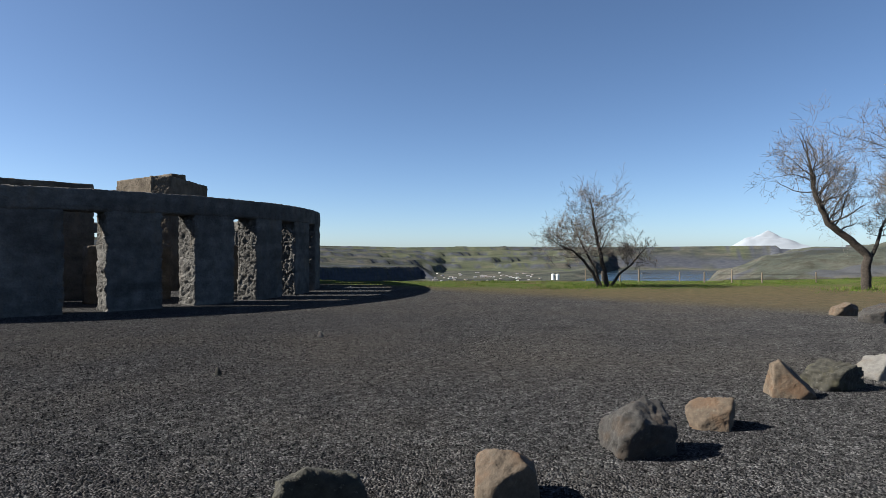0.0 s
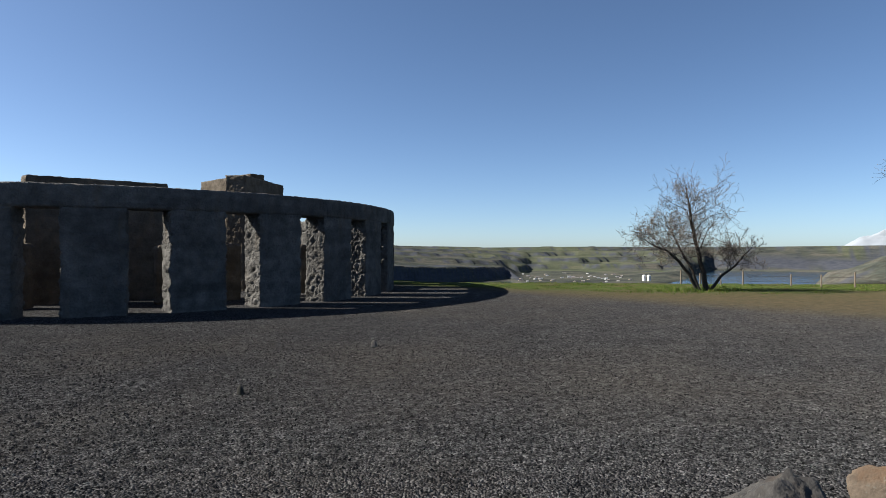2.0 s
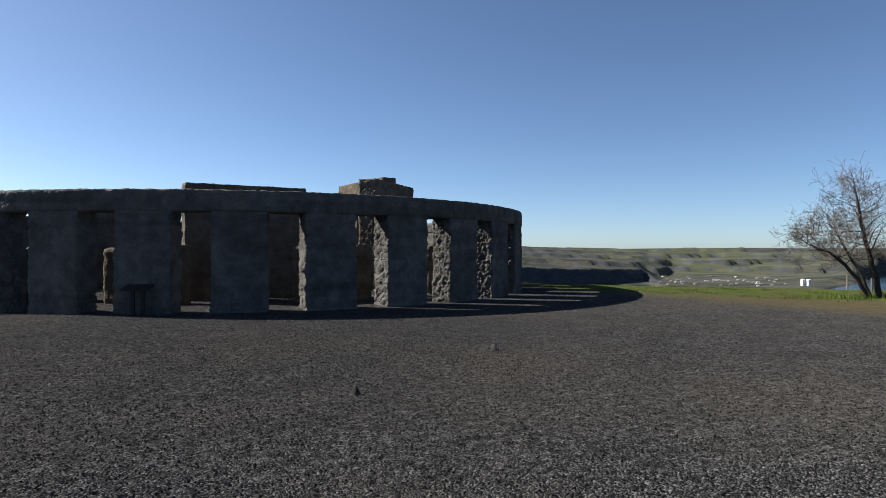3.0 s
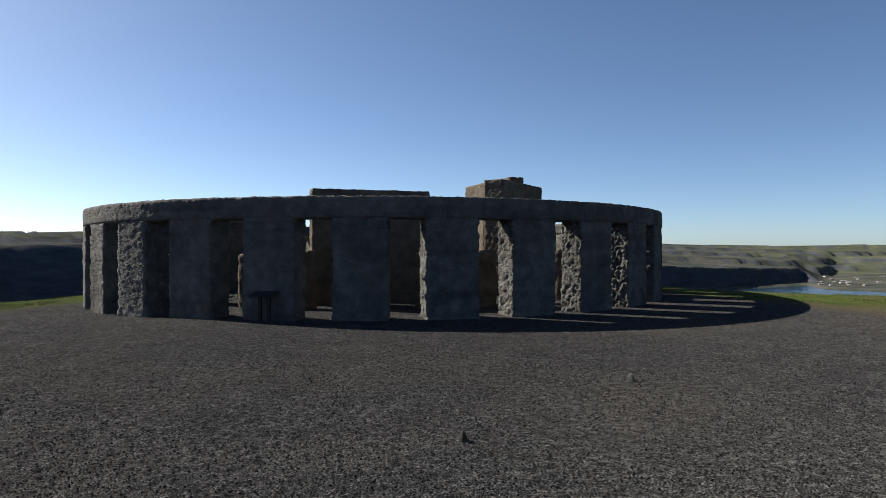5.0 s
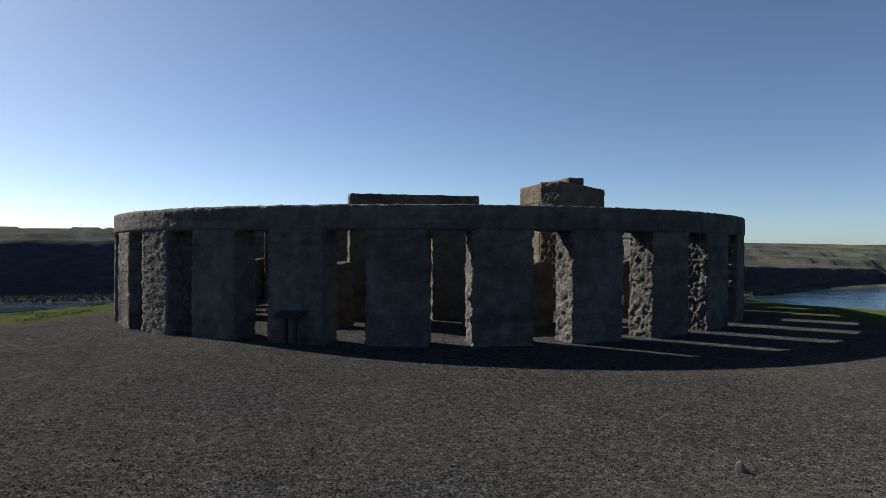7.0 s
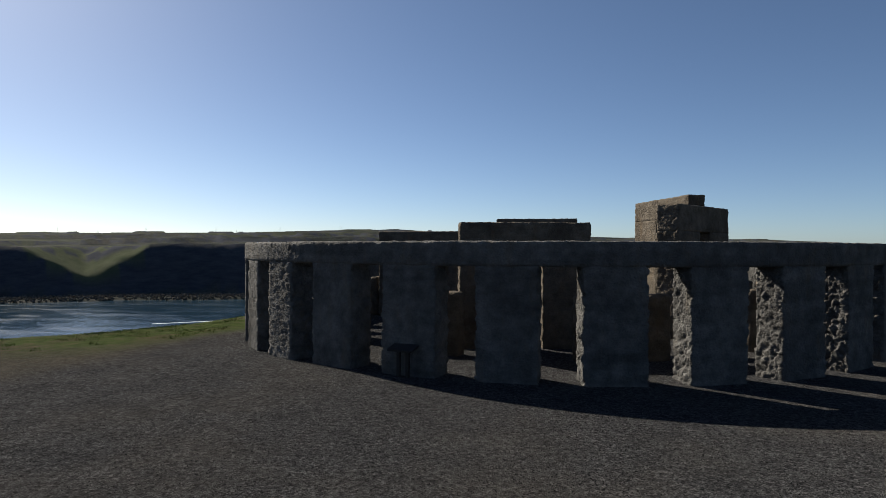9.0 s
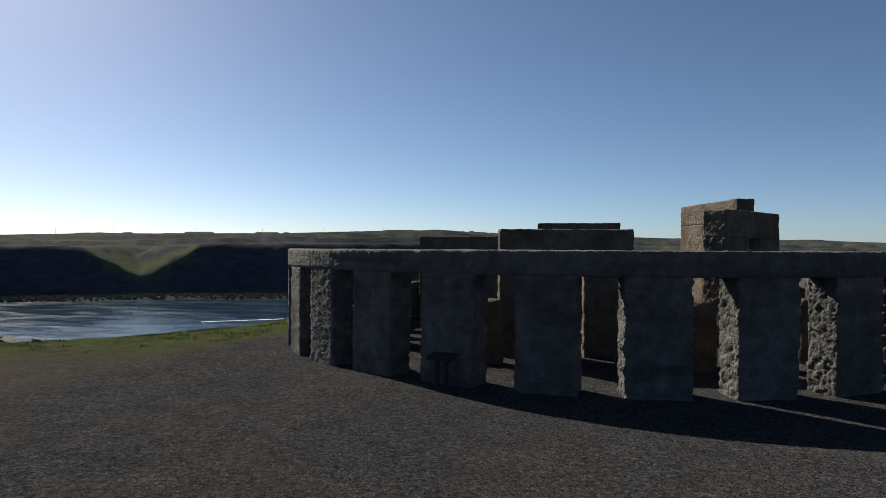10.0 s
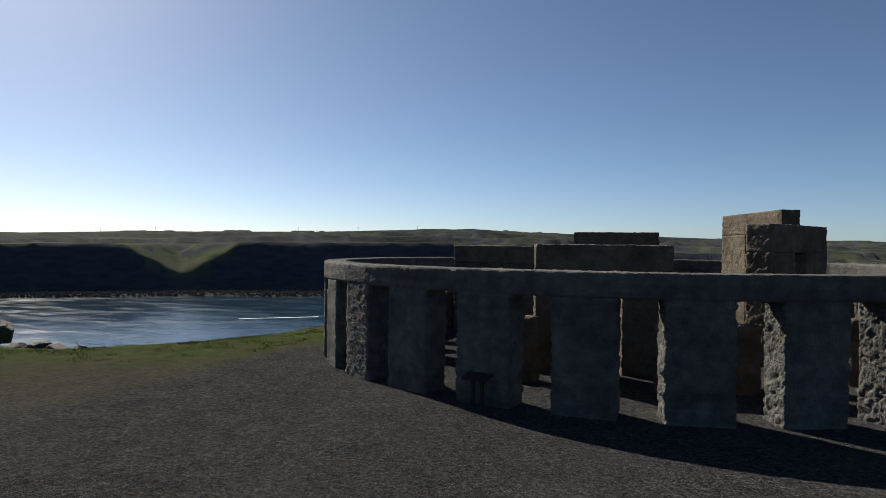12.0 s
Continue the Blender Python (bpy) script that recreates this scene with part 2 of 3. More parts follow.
def land(x, y):
    """Height, and the shares of rock (with the painted ledge shade) and of far ground."""
    r = np.hypot(x - EYE[0], y - EYE[1])
    az = np.degrees(np.arctan2(x - EYE[0], y - EYE[1]))
    d = edge_distance(x, y)
    rough = fbm(x / 9, y / 9, 4, 3) - 0.5
    flat = 0.10 * rough * step(-2, 6, d) - 0.2 * step(-7, -15, x) * step(-34, -18, y)
    # the near slope down to the river
    near = flat - 0.10 * np.clip(d, 0, 3) - 0.42 * np.clip(d - 3, 0, 400) + 2.5 * rough * step(5, 60, d) + 14 * (fbm(x / 60, y / 60, 4, 9) - 0.5) * step(30, 120, d)
    near = np.maximum(near, RIVER - 6)
    # the far bank
    wob = fbm(x / 260, y / 260, 5, 21) - 0.5
    fine = fbm(x / 70, y / 70, 4, 33) - 0.5
    shore = by_azimuth(az, (-90, 1700), (-52, 1900), (-27, 1740), (0, 1800), (18, 1720), (26, 1820), (36.5, 2650), (38, 2420), (42, 2350), (50, 2500), (52, 3000), (54, 4250), (70, 4400), (100, 3000))
    shore = shore + 130 * wob
    rise = by_azimuth(az, (-60, 110), (-30, 95), (0, 100), (22, 70), (26, 62), (36, 62), (37.5, 90), (38.5, 900), (50, 700), (55, 120), (100, 300)) 
    top = by_azimuth(az, (-60, 4), (-42, 8), (-27, 20), (-10, 18), (15, -15), (22, -30), (26, -47), (36, -70), (37.5, -116), (40, -112), (50, -106), (54, -60), (100, -20))
    skyline = by_azimuth(az, (-60, 66), (-51, 74), (-42, 100), (-30, 112), (-13, 148), (-5, 120), (6, 92), (19, 72), (27, 38), (34, 24), (44, 28), (56, 20), (66, 26), (100, 40))
    top = top + 26 * wob
    s = (r - shore - 70) / rise
    run = np.clip(r - shore - 70, 0, 900)
    valley = np.full(r.shape, 1e6)
    for mid, wide in ((-39.0, 17.0), (-13.0, 26.0), (17.0, 30.0)):
        bent = az - mid - 1.6 * wob + 0.8 * fine
        valley = np.minimum(valley, run * 0.26 + wide * np.abs(bent) * (1 + 0.7 * wob) + 16 * fine + 30)
    cliff_h = (top - RIVER - 6) * step(0.0, 1.0, s + 0.25 * fine * step(0, 0.3, s) * (1 - step(0.7, 1.0, s)))
    glen = 1.0 * (valley < cliff_h)
    bank = RIVER + 1.5 + 4 * step(-70, -40, r - shore) + np.minimum(cliff_h, valley)
    back = (r - shore - 70 - rise) / (4600 - shore - 70 - rise)
    stair = back * 4 + 2.6 * wob + 0.5 * fine
    flight = stair - np.floor(stair)
    ledges = (np.floor(stair) + step(0.86, 1.0, flight)) / 4
    terr = 0.3 * np.clip(back, 0, 1.05) + 0.7 * np.clip(ledges, 0, 1.05)
    far = bank + np.where(back > 0, (skyline - top) * terr * step(0, 0.08, back) + 14 * wob * step(0, 0.2, back) * (1 - step(0.8, 1, back)), 0)
    far = np.where(r < shore - 70, RIVER - 6, far)
    z = np.where(r < 900, near, far)
    # the hillside beyond the trees, and the ground behind the walk
    hill = by_azimuth(az, (55, -140), (60, -75), (62.5, -26), (66, -9), (69.5, -3), (74, 4), (90, 20), (130, 12), (179, 3))
    east = hill * step(90, 620, r) - 12 * step(20, 90, r) * (1 - step(110, 500, r)) + (10 * (fbm(x / 70, y / 70, 3, 5) - 0.5) + 7 * (fbm(x / 15, y / 15, 4, 6) - 0.5) + 12 * wob * step(150, 500, r)) * step(60, 200, r)
    east = east - 180 * step(900, 1800, r) * (1 - step(80, 110, az))
    z = np.where((az > 57) & (r > 60), np.where(d > 0, np.maximum(np.where(r < 900, near, far), np.minimum(east, flat + 0.2 * d + 1)), flat), z)
    behind = flat + 0.02 * np.clip(-d - 60, 0, 400) + 20 * step(300, 3000, r) * (d < 0)
    z = np.where(d < 0, behind, z)
    cliff = step(0.02, 0.15, s) * (1 - step(0.9, 1.1, s)) * (1 - 0.95 * glen) * (r > 900) * step(320, 140, rise)
    # ledge risers take the dark rock colour to stand in for their shade
    ledge_shade = (back > 0.02) * (r > 900) * step(0.84, 0.88, flight)
    outcrop = step(0.56, 0.64, fbm(x / 22, y / 22, 5, 71)) * (r < 900) * (d > 20)
    glens = 0.9 * glen * (s > 0.05) * (r > 900) + (r > 900) * (back > 0.0) * 0.4 * step(0.5, 0.6, fbm(x / 300, y / 300, 4, 81))
    return z, np.clip(np.maximum(np.maximum(cliff, ledge_shade), 0.7 * outcrop), 0, 1), step(25, 90, d), d, np.clip(glens, 0, 1)


def build_land():
    az = np.radians(np.concatenate([np.arange(-180, -62, 2.5), np.arange(-62, 84, 0.3), np.arange(84, 180, 2.5)]))
    ring = np.concatenate([np.linspace(0.6, 20, 24)[:-1], 20 * (4900 / 20) ** np.linspace(0, 1, 420)])
    A, Rr = np.meshgrid(az, ring)
    x, y = POLE[0] + Rr * np.sin(A), POLE[1] + Rr * np.cos(A)
    z, rock, far, d, glens = land(x, y)
    n, k = len(az), len(ring)
    verts = np.stack([x, y, z], -1).reshape(-1, 3)
    i, j = np.meshgrid(np.arange(k - 1), np.arange(n), indexing="ij")
    j2 = (j + 1) % n
    faces = np.stack([i * n + j, i * n + j2, (i + 1) * n + j2, (i + 1) * n + j], -1).reshape(-1, 4)[:, ::-1]
    verts = np.concatenate([verts, [[POLE[0], POLE[1], z[0].mean()]]])
    fan = [(len(verts) - 1, (q + 1) % n, q) for q in range(n)]
    ob = mesh_ob("ground", verts.tolist(), faces.tolist() + fan, GROUND)
    smooth(ob)
    # grass near the rim, dry turf between it and the gravel
    wob = 5.0 * (fbm(x / 5, y / 5, 4, 7) - 0.5) + 7.0 * (fbm(x / 16, y / 16, 3, 8) - 0.5)
    east = step(14, 24, x)
    west = step(-15, -21, x)
    width = 2.0 + 15.0 * east + 8.0 * west
    grass = step(-width, -width * 0.25, d + wob)
    dry = step(-width * 2.1, -width * 0.9, d + wob) * (1 - step(-width * 0.6, -width * 0.35, d + wob)) * np.maximum(east, 0.5 * west)
    cover = np.ones((len(verts), 4))
    cover[:-1, 0], cover[:-1, 1], cover[:-1, 2] = np.where(far > 0.5, glens, grass).ravel(), rock.ravel(), 0.8 * dry.ravel()
    cover[-1] = 0
    layer = ob.data.attributes.new("cover", "FLOAT_COLOR", "POINT")
    layer.data.foreach_set("color", cover.ravel())
    layer = ob.data.attributes.new("far", "FLOAT", "POINT")
    layer.data.foreach_set("value", np.append(far.ravel(), 0.0))
    return tagged(ob, "dark gravel ground with grassy rim and river bluffs", "ground", kind="structure")


build_land()


def build_water():
    bm = bmesh.new()
    bmesh.ops.create_circle(bm, cap_ends=True, segments=96, radius=4700, matrix=Matrix.Translation((EYE[0], EYE[1], RIVER)))
    tagged(part("water", bm, WATER, None), "calm blue-grey wide river with wind streaks", "river", kind="structure")


build_water()


def build_mountain():
    """The snow-covered peak on the skyline."""
    r, a = 4850.0, radians(66.2)
    cx, cy = EYE[0] + r * math.sin(a), EYE[1] + r * math.cos(a)
    g = np.linspace(-1, 1, 61)
    U, V = np.meshgrid(g, g)
    q = np.hypot(U, V)
    ridges = fbm(U * 5 + 3, V * 5, 5, 61) - 0.5
    h = 138 * np.clip(1 - q, 0, 1) ** 1.35 + 18 * np.exp(-((U + 0.42) / 0.16) ** 2) * np.clip(1 - np.abs(V), 0, 1) + 60 * ridges * np.clip(1 - q, 0, 1) * step(0.02, 0.3, q)
    tx, ty = math.cos(a), -math.sin(a)
    verts = np.stack([cx + tx * U * 330, cy + ty * U * 330, h], -1)
    verts[..., 0] += math.sin(a) * V * 55
    verts[..., 1] += math.cos(a) * V * 55
    faces = [(i * 61 + j, i * 61 + j + 1, (i + 1) * 61 + j + 1, (i + 1) * 61 + j) for i in range(60) for j in range(60)]
    ob = smooth(mesh_ob("snow_mountain", verts.reshape(-1, 3).tolist(), faces, SNOW))
    tagged(ob, "distant snow-covered volcanic peak above the plateau", "mountain", kind="structure")


build_mountain()


# ---- the monument ----
def rough_box(name, sx, sy, sz, material, parent=None, seed=0, relief=0.05, cell=0.12, rounding=0.07, bend=None, shift=(0, 0, 0), sides=None):
    """A cast block with crumpled faces, its base centred on the origin. bend: radius of the ring on which it is curved."""
    cx, cy, cz = cell if isinstance(cell, tuple) else (cell, cell, cell)
    nx, ny, nz = max(2, round(sx / cx)), max(2, round(sy / cy)), max(2, round(sz / cz))
    index, verts, faces = {}, [], []

    def vert(i, j, k):
        key = (i, j, k)
        if key not in index:
            index[key] = len(verts)
            p = Vector((sx * (i / nx - 0.5), sy * (j / ny - 0.5), sz * (k / nz - 0.5)))
            c = Vector([max(-h + rounding, min(h - rounding, v)) for v, h in zip(p, (sx / 2, sy / 2, sz / 2))])
            if bend:
                c.x = p.x
            n = (p - c).normalized() if (p - c).length > 1e-6 else Vector((1 if i else -1, 0, 0))
            q = c + n * min(rounding, (p - c).length + (0 if bend else 1))
            s = q + Vector(shift) + Vector((seed * 3.1, seed * 1.7, seed * 0.9))
            w = s + 0.12 * Vector((noise.noise(s * 3.0), noise.noise(s * 3.0 + Vector((9, 1, 4))), noise.noise(s * 3.0 + Vector((2, 7, 5)))))
            w = Vector((w.x * 4.2, w.y * 4.2, w.z * 3.4))
            f, cells = noise.voronoi(w)
            tilt = noise.cell_vector(cells[0] * 31.7)
            lump = 1.25 * (w - cells[0]).dot(tilt) + 0.6 * tilt.x - 0.9 * max(0.0, 1 - (f[1] - f[0]) * 7) + 0.2 * noise.fractal(s * 6.0, 0.8, 2.0, 3)
            big = noise.noise(s * 0.8)
            amount = relief + ((sides or relief) - relief) * abs(n.x)
            if bend and abs(p.x) > sx / 2 - 1e-4 and n.y == 0 and n.z == 0:
                amount = 0.0
            q += n * (amount * (0.8 * lump + 0.5 * big))
            verts.append(q + Vector((0, 0, sz / 2)))
        return index[key]

    def face(a, b, c, d):
        faces.append((vert(*a), vert(*b), vert(*c), vert(*d)))

    for i in range(nx):
        for k in range(nz):
            face((i, 0, k), (i + 1, 0, k), (i + 1, 0, k + 1), (i, 0, k + 1))
            face((i + 1, ny, k), (i, ny, k), (i, ny, k + 1), (i + 1, ny, k + 1))
    for j in range(0 if bend else ny):
        for k in range(nz):
            face((0, j + 1, k), (0, j, k), (0, j, k + 1), (0, j + 1, k + 1))
            face((nx, j, k), (nx, j + 1, k), (nx, j + 1, k + 1), (nx, j, k + 1))
    for i in range(nx):
        for j in range(ny):
            face((i, j, nz), (i + 1, j, nz), (i + 1, j + 1, nz), (i, j + 1, nz))
            face((i, j + 1, 0), (i + 1, j + 1, 0), (i + 1, j, 0), (i, j, 0))
    if bend:
        out = []
        for v in verts:
            t, rad = v.x / bend, bend - v.y
            out.append(Vector((rad * math.sin(t), bend - rad * math.cos(t), v.z)))
        verts = out
    return smooth(mesh_ob(name, verts, faces, material, parent))


R_OUT, DEPTH, PIER_H, TOP = 16.85, 1.12, 3.86, 4.70
CENTRE = (-0.64, 0.31)
PIER_W = 2 * R_OUT * math.sin(radians(3.55))


def ring_pose(az, radius, z=0.0):
    """Local -y faces outwards at that angle (degrees from +x)."""
    a = radians(az)
    return Matrix.Translation((CENTRE[0] + radius * math.cos(a), CENTRE[1] + radius * math.sin(a), z)) @ Matrix.Rotation(a + math.pi / 2, 4, "Z")


for k in range(30):
    az = -82 + 12 * k
    near = k < 5 or k > 24
    ob = rough_box("stone_pier", PIER_W, DEPTH, PIER_H + 0.5, CONCRETE, seed=k + 1, relief=0.03, sides=0.075, cell=(0.13, 0.048, 0.052) if near else 0.18)
    ob.matrix_world = ring_pose(az, R_OUT - 0.012 - DEPTH / 2, -0.45)
    tagged(ob, "rough grey cast concrete pier of the outer ring", "pier", "piers of the outer ring")
ARC = (R_OUT - DEPTH / 2) * radians(12)
for k in range(30):
    ob = rough_box("lintel", ARC, DEPTH + 0.04, TOP - PIER_H - 0.004, CONCRETE, seed=40, shift=(k * ARC, 0, 0), relief=0.03, cell=0.11 if k < 6 or k > 23 else 0.16, bend=R_OUT - DEPTH / 2)
    ob.matrix_world = ring_pose(-88 + 12 * k, R_OUT - DEPTH / 2, PIER_H)
    tagged(ob, "curved rough concrete lintel across two ring piers", "lintel", "lintels of the outer ring")


def trilithon(x, y, turn, length, depth, top, lintel_h, upright_w, seed, label):
    root = new("trilithon")
    root.matrix_world = pose(x, y, 0, 0, 0, turn)
    h = top - lintel_h
    for side in (-1, 1):
        at = (side * (length - upright_w) / 2, 0, -0.15)
        ob = rough_box("upright", upright_w, depth, h + 0.15, CONCRETE_BROWN, root, seed, relief=0.035, sides=0.065, cell=0.1, rounding=0.05, shift=(at[0], 0, -(top - h) / 2))
        ob.location = at
    ob = rough_box("lintel", length, depth, lintel_h, CONCRETE_BROWN, root, seed, relief=0.035, sides=0.065, cell=0.1, rounding=0.05, shift=(0, 0, h / 2 + 0.07))
    ob.location = (0, 0, h - 0.01)
    tagged(root, label, "trilithon", "trilithons inside the ring")


trilithon(-1.5, -8.62, 11.1, 5.85, 1.2, 5.63, 1.15, 2.15, 81, "dark rough concrete trilithon with a long flat lintel")
trilithon(7.29, -2.4, 52.5, 5.95, 1.2, 6.72, 1.35, 2.35, 91, "tall rough concrete trilithon with a crumbled lit end")
trilithon(7.8, 7.65, 105.8, 7.9, 1.1, 7.9, 1.4, 3.5, 101, "tallest rough concrete trilithon at the horseshoe's head")
trilithon(-1.1, 9.05, -2.0, 5.75, 1.2, 6.66, 1.35, 2.3, 111, "tall dark rough concrete trilithon opposite the sunny side")
trilithon(-8.9, 4.1, -6.0, 5.4, 1.2, 5.6, 1.15, 2.1, 121, "low dark rough concrete trilithon at the horseshoe's mouth")

for k in range(27):
    az = -108.4 + 360 / 27 * k
    h = 2.45 + 0.2 * random.random()
    ob = rough_box("standing_stone", 1.0 + 0.15 * random.random(), 0.65, h + 0.15, CONCRETE_BROWN, seed=140 + k, relief=0.05, cell=0.14, rounding=0.12)
    ob.matrix_world = ring_pose(az, 12.2, -0.12)
    tagged(ob, "low brownish rough concrete standing stone", "standing stone", "standing stones of the inner circle")


# ---- boulders along the gravel ----
VIEW_TURN = -38.4                 # local x runs along the row of boulders and trees as first seen


def boulder(x, y, sx, sy, sz, material, label, seed, cuts=(), detail=5, rough=1.0, group="boulders along the gravel"):
    """A broken stone: planes (normal, offset) cut from a ball, roughened, and fitted to its size; its foot is sunk a little."""
    rng = random.Random(seed)
    faces = [(Vector(n).normalized(), off) for n, off in cuts]
    while len(faces) < max(9, len(cuts)):
        n = Vector((rng.uniform(-1, 1), rng.uniform(-1, 1), rng.uniform(-0.4, 1)))
        if 0.3 < n.length < 1 and all(n.normalized().dot(c[0]) < 0.8 for c in faces):
            faces.append((n.normalized(), rng.uniform(0.8, 1.0)))
    bm = bmesh.new()
    bmesh.ops.create_icosphere(bm, subdivisions=detail, radius=1)
    for v in bm.verts:
        d = v.co.normalized()
        radius = 1.15
        for n, off in faces:
            dn = d.dot(n)
            if dn > 0.01:
                radius = min(radius, off / dn)
        s = d * radius * 2.0 + Vector((seed, seed * 0.7, 0))
        chip = noise.cell(s * 2.6 + Vector((noise.noise(s * 2), noise.noise(s * 2.3), 0)))
        radius *= 1 + rough * (0.05 * noise.fractal(s, 0.8, 2.0, 6) + 0.02 * noise.noise(s * 6) - 0.05 * abs(noise.noise(s * 1.9)) + 0.018 * chip)
        v.co = d * radius
        v.co.z = max(v.co.z, -0.5)
    low = [min(v.co[q] for v in bm.verts) for q in range(3)]
    high = [max(v.co[q] for v in bm.verts) for q in range(3)]
    for v in bm.verts:
        v.co = Vector([((v.co[q] - low[q]) / (high[q] - low[q]) - (0.5 if q < 2 else 0.0)) * size for q, size in enumerate((sx, sy, sz + 0.06))])
        v.co.z -= 0.06
    ob = smooth(part("boulder", bm, material, None))
    ob.matrix_world = pose(x, y, 0, 0, 0, VIEW_TURN)
    return tagged(ob, label, "boulder", group)


boulder(-1.5, -38.3, 1.0, 0.8, 0.62, ROCK_DARK, "angular dark boulder with a broken pinkish-brown top", 3, [((0.3, -1, -0.22), 0.46), ((-1, -0.15, 0.35), 0.76), ((0.1, 0.3, 1), 0.6), ((-0.5, 0.2, 1), 0.66), ((1, 0.2, 0.25), 0.8)], rough=1.5)
boulder(0.2, -38.82, 0.64, 0.6, 0.46, ROCK_TAN, "rounded tan boulder resting on dark gravel", 5, [((0.4, -1, -0.2), 0.78), ((-0.6, -0.5, 0.7), 0.93), ((0.6, 0, 0.8), 0.92), ((0.1, 0.3, 1), 0.86), ((-0.2, -0.6, 1), 0.9), ((1, 0, 0.2), 0.95), ((-1, 0, 0.1), 0.95), ((0, 1, 0.3), 0.9), ((0.7, 0.7, 0.4), 0.95)])
boulder(2.33, -38.85, 0.82, 0.78, 0.61, ROCK_GREY, "large blocky grey boulder with a jagged crest", 7, [((0.3, -1, -0.22), 0.48), ((-1, -0.12, 0.06), 0.8), ((1, 0.1, 0.12), 0.72), ((0, 1, 0.2), 0.7), ((0.3, -0.4, 1), 0.58), ((-0.5, 0.2, 1), 0.72)], rough=1.6)
boulder(4.0, -38.84, 0.74, 0.62, 0.4, ROCK_TAN, "wedge-shaped tan boulder with a flat dark end", 12, [((-0.45, -0.55, 1), 0.5), ((1, -0.55, -0.1), 0.66), ((-0.2, -1, 0.2), 0.66), ((0.2, 0.6, 1), 0.7)])
boulder(6.64, -38.77, 0.78, 0.6, 0.58, ROCK_TAN, "pointed orange-tan boulder leaning beside a dark one", 19, [((0.75, -0.35, 0.8), 0.5), ((-0.5, -1, 0.15), 0.62), ((-1, 0.1, 0.1), 0.72), ((0.2, 1, 0.5), 0.6)])
boulder(7.86, -38.95, 1.12, 0.85, 0.46, ROCK_DARK, "dark pitted basalt boulder with a mossy grey side", 21, [((0.7, -1, -0.15), 0.7), ((-0.3, -0.2, 1), 0.72), ((-1, -0.3, 0.2), 0.8)], rough=2.2)
boulder(9.38, -39.14, 0.72, 0.75, 0.44, ROCK_PALE, "pale whitish angular boulder on gravel", 23, [((-0.7, -0.3, 0.8), 0.55), ((0.3, -1, 0.2), 0.66)])
boulder(21.1, -34.67, 0.98, 0.8, 0.46, ROCK_TAN, "small tan boulder in the short grass", 29, [((0.3, -1, 0), 0.7), ((-0.4, 0, 1), 0.7)])
boulder(19.6, -36.1, 1.25, 1.1, 0.6, ROCK_GREY, "big brown boulder at the edge of the grass", 31, [((0.4, -1, 0), 0.68), ((-0.4, -0.2, 1), 0.7)])


boulder(-0.02, -31.29, 0.13, 0.1, 0.16, ROCK_DARK, "small dark loose stone on the gravel", 41, detail=3, group="loose stones on the gravel")
boulder(3.9, -27.81, 0.16, 0.12, 0.17, ROCK_PALE, "small pale loose stone on the gravel", 43, detail=3, group="loose stones on the gravel")


# ---- bare trees ----
def tube(verts, faces, pts, radii, sides):
    base = len(verts)
    for q, (p, r) in enumerate(zip(pts, radii)):
        t = (pts[min(q + 1, len(pts) - 1)] - pts[max(q - 1, 0)]).normalized()
        a = t.cross(Vector((0.31, 0.95, 0.05))).normalized()
        b = t.cross(a)
        for s in range(sides):
            w = 2 * math.pi * s / sides
            verts.append(p + (a * math.cos(w) + b * math.sin(w)) * r)
    for q in range(len(pts) - 1):
        for s in range(sides):
            s2 = (s + 1) % sides
            faces.append((base + q * sides + s, base + q * sides + s2, base + (q + 1) * sides + s2, base + (q + 1) * sides + s))


def grow(rng, out, p, d, length, r, level, levels, droop):
    """One limb and all that springs from it."""
    n = 6 if level < 2 else 4
    pts, radii = [p], [r]
    for q in range(n):
        d = (d + Vector((rng.uniform(-1, 1), rng.uniform(-1, 1), rng.uniform(-0.85, 0.95))) * (0.24 + 0.06 * level) + Vector((0, 0, droop))).normalized()
        p = p + d * (length / n)
        pts.append(p)
        radii.append(r * (1 - 0.72 * (q + 1) / n))
    out[level].append((pts, radii))
    if level == levels:
        out[-1].append(p)
        return
    kids = (4, 4, 4, 4, 3)[min(level, 4)]
    for c in range(kids):
        f = 0.28 + 0.72 * (c + rng.random()) / kids
        q = min(int(f * n), n - 1)
        at = pts[q].lerp(pts[q + 1], f * n - q if f * n - q < 1 else 1)
        side = d.cross(Vector((rng.uniform(-1, 1), rng.uniform(-1, 1), rng.uniform(-1, 1)))).normalized()
        kd = (d * rng.uniform(0.4, 0.9) + side * rng.uniform(0.6, 1.0) + Vector((0, 0, 0.15))).normalized()
        grow(rng, out, at, kd, length * rng.uniform(0.48, 0.72), radii[q] * rng.uniform(0.5, 0.68), level + 1, levels, droop)


